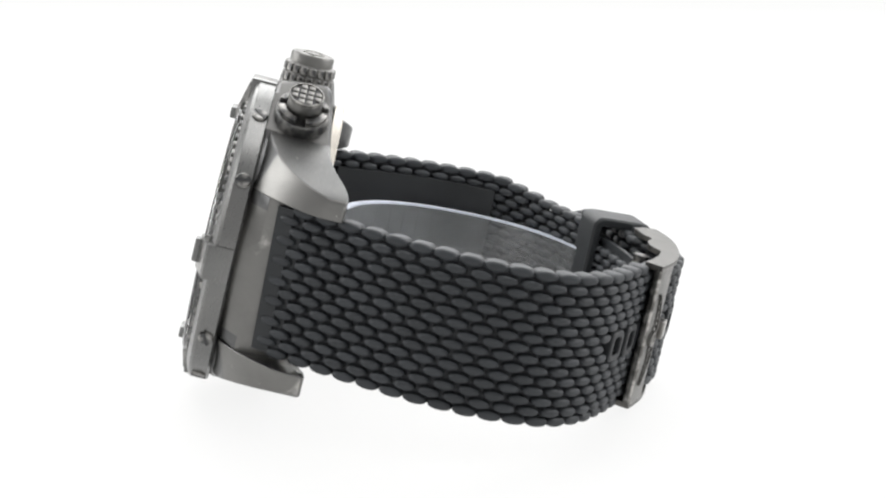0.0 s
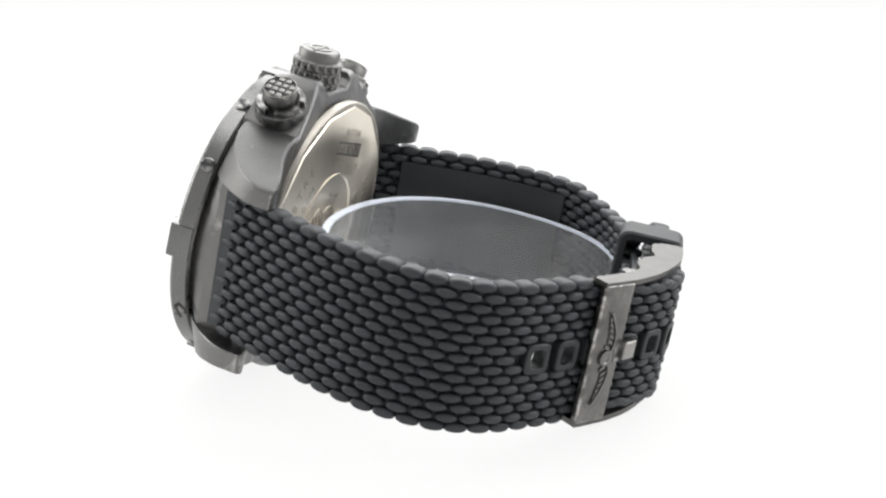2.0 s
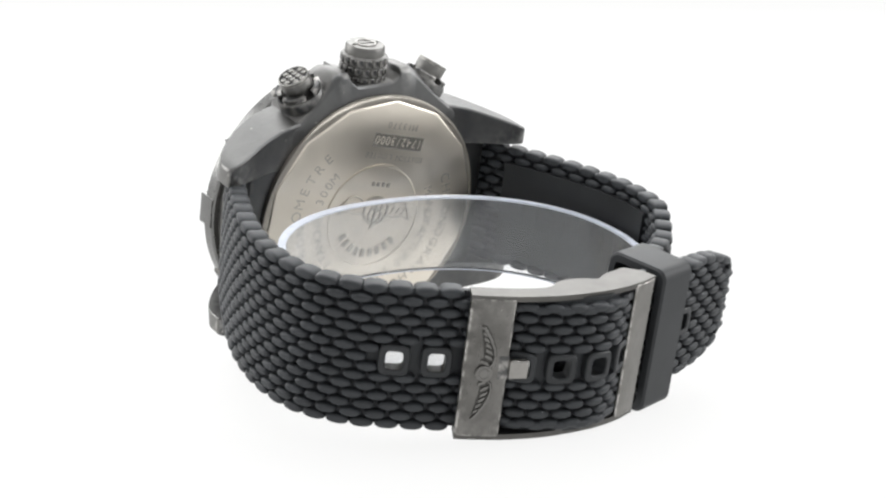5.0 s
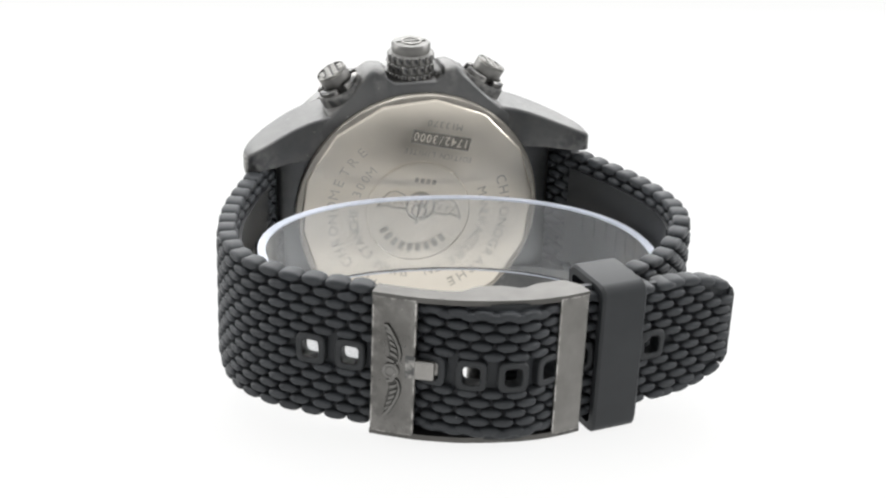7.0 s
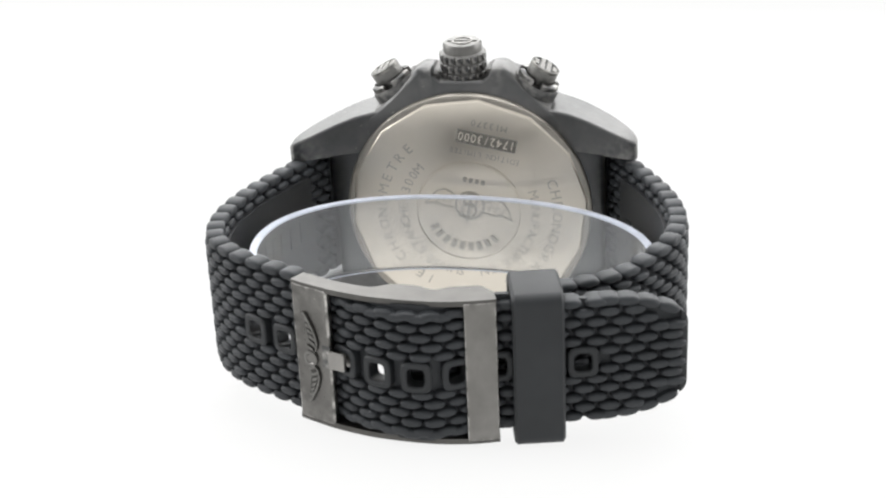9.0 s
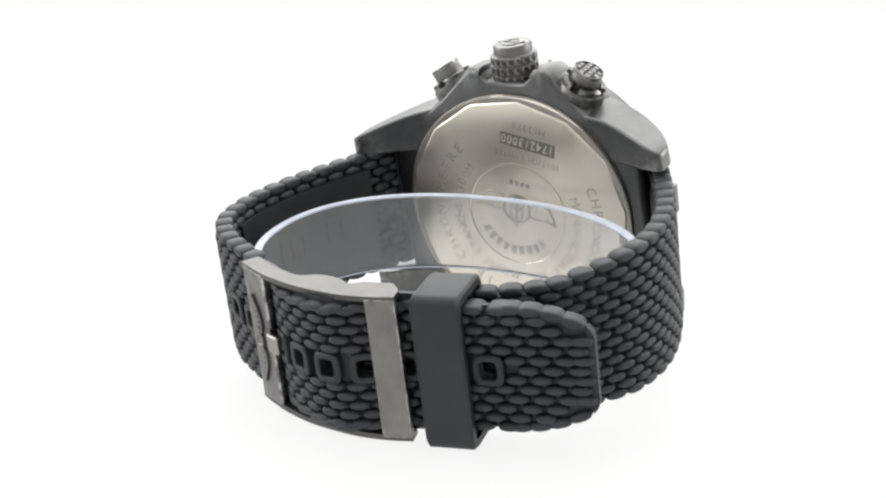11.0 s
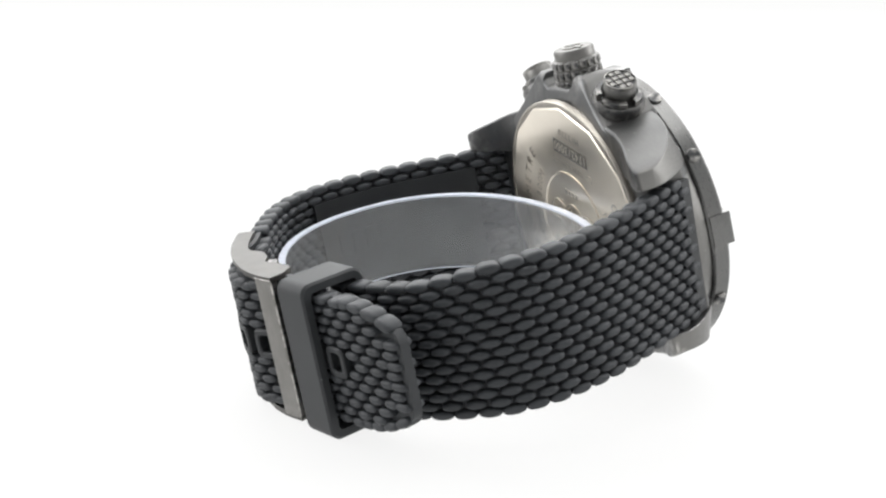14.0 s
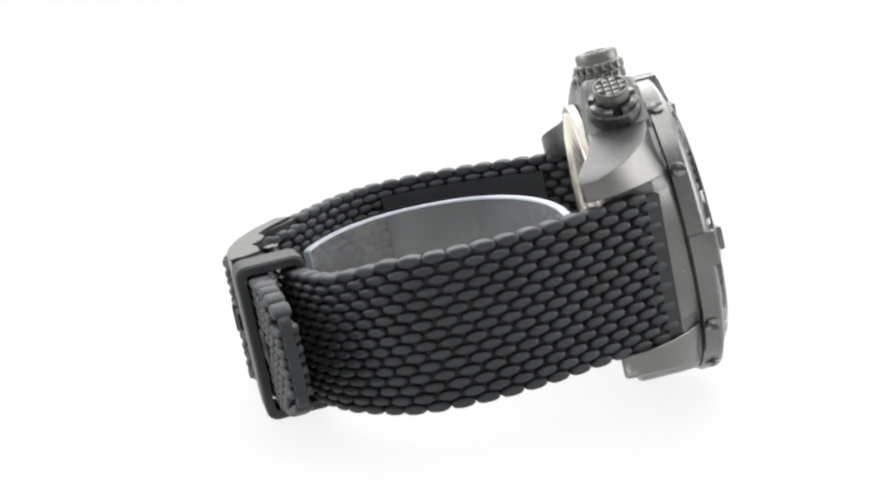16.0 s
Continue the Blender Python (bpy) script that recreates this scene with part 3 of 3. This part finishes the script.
def build_strap(path, name, label, holes, tip):
    end = path.length
    bm = bmesh.new()
    last = end - 0.8 if tip else end
    stops = sorted({0.0, 3.4, last, *[1.5 * k for k in range(1, int(last / 1.5))], *[h + d for h in holes for d in (-1.6, 1.6)]})
    stops = [s for i, s in enumerate(stops) if i == 0 or s - stops[i - 1] > 0.05]
    half = (lambda s: tip_half(s)) if tip else short_half
    zs = [lambda s: -half(s) + 0.35, -1.72, 1.72, lambda s: half(s) - 0.35 - (0 if tip else 1.6 * narrowing(s))]
    cut = [(i, 1) for i in range(len(stops) - 1) if any(h - 1.62 < stops[i] and stops[i + 1] < h + 1.62 for h in holes)]
    slab(bm, path, stops, zs, 1.22, THICK - 1.22, cut)
    strap = part(name, bm, RUBBER, watch, label, STRAP_SEAT)
    # the plain block by the case
    bm = bmesh.new()
    slab(bm, path, [0.0, 0.8, 1.6, 2.5], [-HALF - 0.1, HALF + 0.1], 0.35, THICK + 0.6)
    slab(bm, path, [2.5, 3.2, 4.0], [-HALF - 0.1, HALF + 0.1], 0.75, THICK)
    block = part("end_block", bm, RUBBER_SMOOTH, strap, "smooth strap end between the lugs")
    # raised plate with illegible embossed letters on the inner face
    bm = bmesh.new()
    slab(bm, path, [9.5 + 1.5 * k for k in range(22)], [-8.1, 8.1], THICK - 0.6, THICK + 0.42)
    panel = part("inner_panel", bm, SHADED_PANEL_RUBBER, strap, "smooth raised panel inside the strap")
    for k in range(9):
        bm = bmesh.new()
        s = 13.0 + 2.9 * k
        slab(bm, path, [s - 0.95, s, s + 0.95], [-1.9, 1.9], THICK + 0.4, THICK + 0.6)
        part("panel_bar", bm, RUBBER_SMOOTH, panel)
    for h in holes:
        bm = bmesh.new()
        loops = []
        for grow, depth in ((0.3, 2.4), (0.08, 0.7), (0.0, 0.0), (0.14, -0.18), (0.74, -0.18), (0.92, 0.0), (0.96, 1.2)):
            loop = []
            for i in range(20):
                t = 2 * math.pi * i / 20
                c, s = math.cos(t), math.sin(t)
                loop.append(path.place(h + (1.2 + grow) * math.copysign(abs(c) ** 0.45, c), depth, (1.32 + grow) * math.copysign(abs(s) ** 0.45, s)))
            loops.append(loop)
        rings(bm, loops, False, False)
        part("eyelet", bm, RUBBER_SMOOTH, strap, "rounded rectangular strap hole")
    if tip:
        bm = bmesh.new()
        wide = lambda s: tip_half(s) - 0.3 - 0.8 * (1 - math.sqrt(max(0.0, 1 - max(0.0, 1 - (end - s) / 0.8) ** 2)))
        slab(bm, path, [end - 0.95, end - 0.7, end - 0.5, end - 0.3, end - 0.1, end],
             [lambda s: -wide(s), lambda s: -wide(s) * 0.97, lambda s: -wide(s) * 0.5, 0, lambda s: wide(s) * 0.5, lambda s: wide(s) * 0.97, lambda s: wide(s)], 0.7, THICK - 1.0)
        rim = part("tip_rim", bm, RUBBER_SMOOTH, strap, "smooth rim of the strap tip")
        mod = rim.modifiers.new("soft edges", "BEVEL")
        mod.width, mod.segments, mod.limit_method, mod.angle_limit = 0.0004, 2, "ANGLE", radians(50)
    spare = []
    count = 0
    for j in range(ROWS_ACROSS):
        z = -HALF + ROW * j
        s = 3.7 - (PITCH / 2 if j % 2 else 0)
        while s < end - (0.3 if tip else 1.2):
            free = all(abs(s - h) > 1.9 + 1.0 or abs(z) > 2.1 + 0.4 for h in holes)
            held = tip and -19.5 < path.at(s).x < 10.5 and j in (0, ROWS_ACROSS - 1)
            held = held or (not tip and path.at(s).x < 13.5 and j in (0, 1, ROWS_ACROSS - 2, ROWS_ACROSS - 1))
            squeeze = 1.0 if tip else half(s) / (HALF + 0.3)
            inside = abs(z) < half(s) - (1.75 if end - s < 12 else 0.15) if tip else not held
            if free and inside:
                data = EDGE_BEAD if j in (0, ROWS_ACROSS - 1) and not held else BEAD
                lie = path.frame_at(min(s, end - 1.7), THICK / 2, z * (0.89 if held else squeeze) - (0 if tip else 0.8 * narrowing(s)))
                spare.append((s, lie @ Matrix.Diagonal((1, 1, squeeze, 1)), data))
            s += PITCH
    if tip:
        # edge beads lying along the rounded end
        for side in (-1, 1):
            s = end - 11.0
            while s < end - 0.9:
                slope = (half(s + 0.5) - half(s - 0.5)) * side
                lie = path.frame_at(min(s, end - 1.4), THICK / 2, side * (half(min(s, end - 1.4)) - 0.75))
                spare.append((s, lie @ pose(0, 0, 0, 0, 0.8 * math.degrees(math.atan(slope)), 0), EDGE_BEAD))
                s += 2.75
    spare.sort(key=lambda item: item[0])
    for s, lie, data in spare[:300]:
        bead = new("bead", data)
        bead.parent, bead.matrix_basis = strap, lie
    if spare[300:]:
        bm = bmesh.new()
        for s, lie, data in spare[300:]:
            start = len(bm.verts)
            bm.from_mesh(data)
            bm.verts.ensure_lookup_table()
            for v in bm.verts[start:]:
                v.co = (lie @ v.co) / MM
        fixed = part("bead_field", bm, RUBBER, strap, "", ID, 80)
        tagged(fixed, kind="stuff")
    return strap


long_strap = build_strap(LONG, "long_strap", "black rubber mesh strap with a row of holes", HOLES, True)
short_strap = build_strap(SHORT, "short_strap", "black rubber mesh strap carrying the buckle", [], False)


# ---- buckle and keeper ----
def build_buckle():
    plate_s = nearest_s(FRAME, -15.8, -62.0) - 0.9
    bar_s = nearest_s(FRAME, 7.2, -66.6)
    bm = bmesh.new()
    slab(bm, FRAME, [plate_s - 3.2, plate_s - 2.8, plate_s - 1.5, plate_s, plate_s + 1.5, plate_s + 2.7, plate_s + 3.0],
         [-10.4, -9.9, -5, 0, 5, 9.9, 10.4], 0.0, 1.15)
    plate = part("buckle", bm, BUCKLE_METAL, watch, "brushed gunmetal tang buckle with a winged emblem", STRAP_SEAT)
    mod = plate.modifiers.new("soft edges", "BEVEL")
    mod.width, mod.segments, mod.limit_method, mod.angle_limit = 0.0004, 2, "ANGLE", radians(40)
    bm = bmesh.new()
    slab(bm, FRAME, [bar_s - 2.0, bar_s - 1.8, bar_s - 1.2, bar_s, bar_s + 1.2, bar_s + 2.2, bar_s + 2.4], [-10.4, -10.1, -8, -4, 0, 4, 8, 10.1, 10.4], 0.0, 1.15)
    bar = part("end_bar", bm, BAR_METAL, plate, "worn outer bar of the buckle")
    mod = bar.modifiers.new("soft edges", "BEVEL")
    mod.width, mod.segments, mod.limit_method, mod.angle_limit = 0.0004, 2, "ANGLE", radians(40)
    # two cheeks beside the strap, wavy on the inner side
    for side in (-1, 1):
        bm = bmesh.new()
        loops = []
        n = 44
        for i in range(n + 1):
            k = i / n
            s = plate_s - 3.2 + (bar_s + 2.4 - plate_s + 3.2) * k
            deep = 2.7 + 2.0 / (1 + math.exp(-(k - 0.44) / 0.022)) - 1.0 * math.exp(-((k - 0.70) / 0.06) ** 2)
            deep *= 0.5 + 0.5 * min(1, (1 - k) / 0.05)
            z0, z1 = side * 9.95, side * 10.75
            loops.append([FRAME.place(s, 0.07, z0), FRAME.place(s, 0.03, z1), FRAME.place(s, deep, z1), FRAME.place(s, deep, z0)])
        rings(bm, loops)
        part("cheek", bm, CHEEK_METAL, plate, "curved side of the buckle", ID, 50)
    # tongue, resting on the plate
    bm = bmesh.new()
    s = plate_s + 2.0
    slab(bm, FRAME, [s + 1.0, s + 1.3, s + 2.2, s + 3.3, s + 3.6], [-1.05, -0.8, 1.4, 1.65], -0.8, 0.15)
    slab(bm, FRAME, [s + 1.7, s + 4.2], [-1.2, 1.5], 0.9, 3.6)
    tongue = part("tongue", bm, TONGUE_METAL, plate, "bright buckle tongue through a strap hole")
    mod = tongue.modifiers.new("soft edges", "BEVEL")
    mod.width, mod.segments, mod.limit_method, mod.angle_limit = 0.0002, 2, "ANGLE", radians(40)
    # dark inlay painted as the shade of a notch; the plate isn't cut
    bm = bmesh.new()
    slab(bm, FRAME, [s - 0.35, s + 1.02], [-1.4, 2.0], -0.03, 0.5)
    part("tongue_seat", bm, DARK_METAL, plate, "dark inlay imitating a shaded notch round the tongue")
    # emblem: two feathered wings and a round boss, as plain relief
    mid = plate_s - 0.5
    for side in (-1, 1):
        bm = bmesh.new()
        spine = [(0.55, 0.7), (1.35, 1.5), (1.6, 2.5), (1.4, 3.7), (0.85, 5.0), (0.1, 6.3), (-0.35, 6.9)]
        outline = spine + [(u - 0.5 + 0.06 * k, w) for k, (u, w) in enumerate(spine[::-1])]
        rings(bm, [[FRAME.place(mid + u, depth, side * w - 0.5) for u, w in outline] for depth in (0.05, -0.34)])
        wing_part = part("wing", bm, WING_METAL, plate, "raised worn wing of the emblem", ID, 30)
        for k in range(6):
            bm = bmesh.new()
            w0, reach = 1.0 + 0.85 * k, 1.15 - 0.1 * k
            u0 = (0.75, 1.1, 1.05, 0.8, 0.45, 0.1)[k]
            feather = [(u0 + 0.1, w0), (u0 - 0.2, w0 + 0.6), (u0 - reach, w0 + 0.95), (u0 - reach * 0.96, w0 + 0.5)]
            rings(bm, [[FRAME.place(mid + u, depth, side * w - 0.5) for u, w in feather] for depth in (0.05, -0.2)])
            part("feather", bm, WING_METAL, wing_part, "", ID, 30)
        # dark outline plate: the wing's edge shade, put into the colour
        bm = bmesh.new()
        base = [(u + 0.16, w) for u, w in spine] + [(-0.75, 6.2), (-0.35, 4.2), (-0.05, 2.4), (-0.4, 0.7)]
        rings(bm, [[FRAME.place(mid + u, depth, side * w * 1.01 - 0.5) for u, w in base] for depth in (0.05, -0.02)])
        part("wing_groove", bm, EMBLEM_SHADE, wing_part, "dark plate painted as shade beside the wing", ID, 30)
    bm = bmesh.new()
    loop = [(1.15 * math.cos(2 * math.pi * i / 20), 1.15 * math.sin(2 * math.pi * i / 20)) for i in range(20)]
    rings(bm, [[FRAME.place(mid + u * g + 0.2, d, w * g - 0.5) for u, w in loop] for g, d in ((1.0, 0.05), (1.0, -0.35), (0.7, -0.45), (0.55, -0.3))])
    part("boss", bm, WING_METAL, plate, "raised round boss of the emblem", ID, 30)
    # hinge bar that carries the buckle on the short strap
    bm = bmesh.new()
    end = SHORT.at(SHORT.length)
    lathe(bm, [(1.2, -9.0), (1.2, 9.0)], 20, pose(end.x - 0.9, end.y + 1.6, 0))
    part("hinge_bar", bm, DARK_METAL, plate)


def build_keeper():
    mid = nearest_s(LONG, 14.8, -63.3)
    t, n = LONG.tangent(mid), LONG.outward(mid)
    centre = LONG.at(mid)
    bm = bmesh.new()

    outer_y, inner_y, zt = 1.6, -8.4, 11.3
    section = []
    for r, depth_out, depth_in, z in ((1.6, outer_y, inner_y, zt), (0.6, outer_y - 1.35, inner_y + 1.2, zt - 1.35)):
        ring = []
        for cx, cz, a0 in ((depth_out - r, z - r, 0), (depth_in + r, z - r, 90), (depth_in + r, -z + r, 180), (depth_out - r, -z + r, 270)):
            for k in range(5):
                a = radians(a0 + 90 * k / 4)
                ring.append((cx + r * math.cos(a), cz + r * math.sin(a)))
        section.append(ring)
    half = 3.45
    def lay(ring, u, shrink=0.0):
        return [Vector((centre.x, centre.y, 0)) + t * u + n * (d - math.copysign(shrink, d - (outer_y + inner_y) / 2)) + Vector((0, 0, z - math.copysign(shrink, z) - 0.5)) for d, z in ring]
    sequence = [lay(section[1], -half), lay(section[0], -half, 0.3), lay(section[0], -half + 0.35), lay(section[0], half - 0.35), lay(section[0], half, 0.3), lay(section[1], half)]
    rows = [[bm.verts.new(p) for p in loop_pts] for loop_pts in sequence]
    m = len(rows[0])
    for a, b in zip(rows, rows[1:] + rows[:1]):
        for i in range(m):
            bm.faces.new((a[i], a[(i + 1) % m], b[(i + 1) % m], b[i]))
    part("keeper", bm, RUBBER_SMOOTH, watch, "smooth black rubber keeper loop", STRAP_SEAT, 35)


build_buckle()
build_keeper()

# ---- the clear cuff inside the strap ----
cuff = tagged(new("display_cuff"), "clear acrylic display cuff holding the strap open", "display stand")


CUFF_SEAT = mm_pose(0, 0, -1.0) @ TILTED @ pose(0, 0, 0, 0, 0.8, 0) @ mm_pose(0, -8, 0, -2.6) @ mm_pose(0, 8, 0)


def build_cuff():
    n = 72
    lines = []
    for i in range(n + 1):
        a = radians(-90 + 27 + (360 - 54) * i / n)
        c, s = math.cos(a), math.sin(a)
        lines.append((math.copysign(abs(c) ** 0.92, c), math.copysign(abs(s) ** 0.92, s)))

    def band(bm, z0, z1, grow=0.0):
        loops = []
        for c, s in lines:
            o = Vector((30.4 * c, -36.4 + 22.0 * s, 0)) + Vector((c, s, 0)).normalized() * grow
            i = o - Vector((c, s, 0)).normalized() * (1.15 + 2 * grow)
            loops.append([Vector((o.x, o.y, z0)), Vector((o.x, o.y, z1)), Vector((i.x, i.y, z1)), Vector((i.x, i.y, z0))])
        rings(bm, loops)
    bm = bmesh.new()
    band(bm, -7.8, 4.6)
    wall = part("band", bm, ACRYLIC, cuff, "clear bent acrylic band", CUFF_SEAT, 50)
    bm = bmesh.new()
    band(bm, 4.604, 4.9)
    part("top_edge", bm, FROSTED, cuff, "frosted white cut edge", CUFF_SEAT, 50)
    for c, s in (lines[0], lines[-1]):
        o = Vector((30.4 * c, -36.4 + 22.0 * s, 0))
        n = Vector((c, s, 0)).normalized()
        t = Vector((-math.copysign(1, c) * abs(n.y), n.x * math.copysign(1, c) * -1, 0)).normalized()
        bm = bmesh.new()
        corners = [o, o - n * 1.15]
        rings(bm, [[p + t * d + Vector((0, 0, z)) for p, z in ((corners[0], -7.8), (corners[1], -7.8), (corners[1], 4.6), (corners[0], 4.6))] for d in (0.004, 0.25)])
        part("end_face", bm, CUT_END, cuff, "pale frosted end of the cuff", CUFF_SEAT)
    bm = bmesh.new()
    band(bm, -8.0, -7.804)
    part("lower_edge", bm, FROSTED, cuff, "frosted white cut edge", CUFF_SEAT, 50)


build_cuff()


def motions():
    rows = [(t, pose(0, 0, 0, 0, 0, a)) for t, a in TURNS]
    walk(watch, rows)
    walk(cuff, rows)


motions()
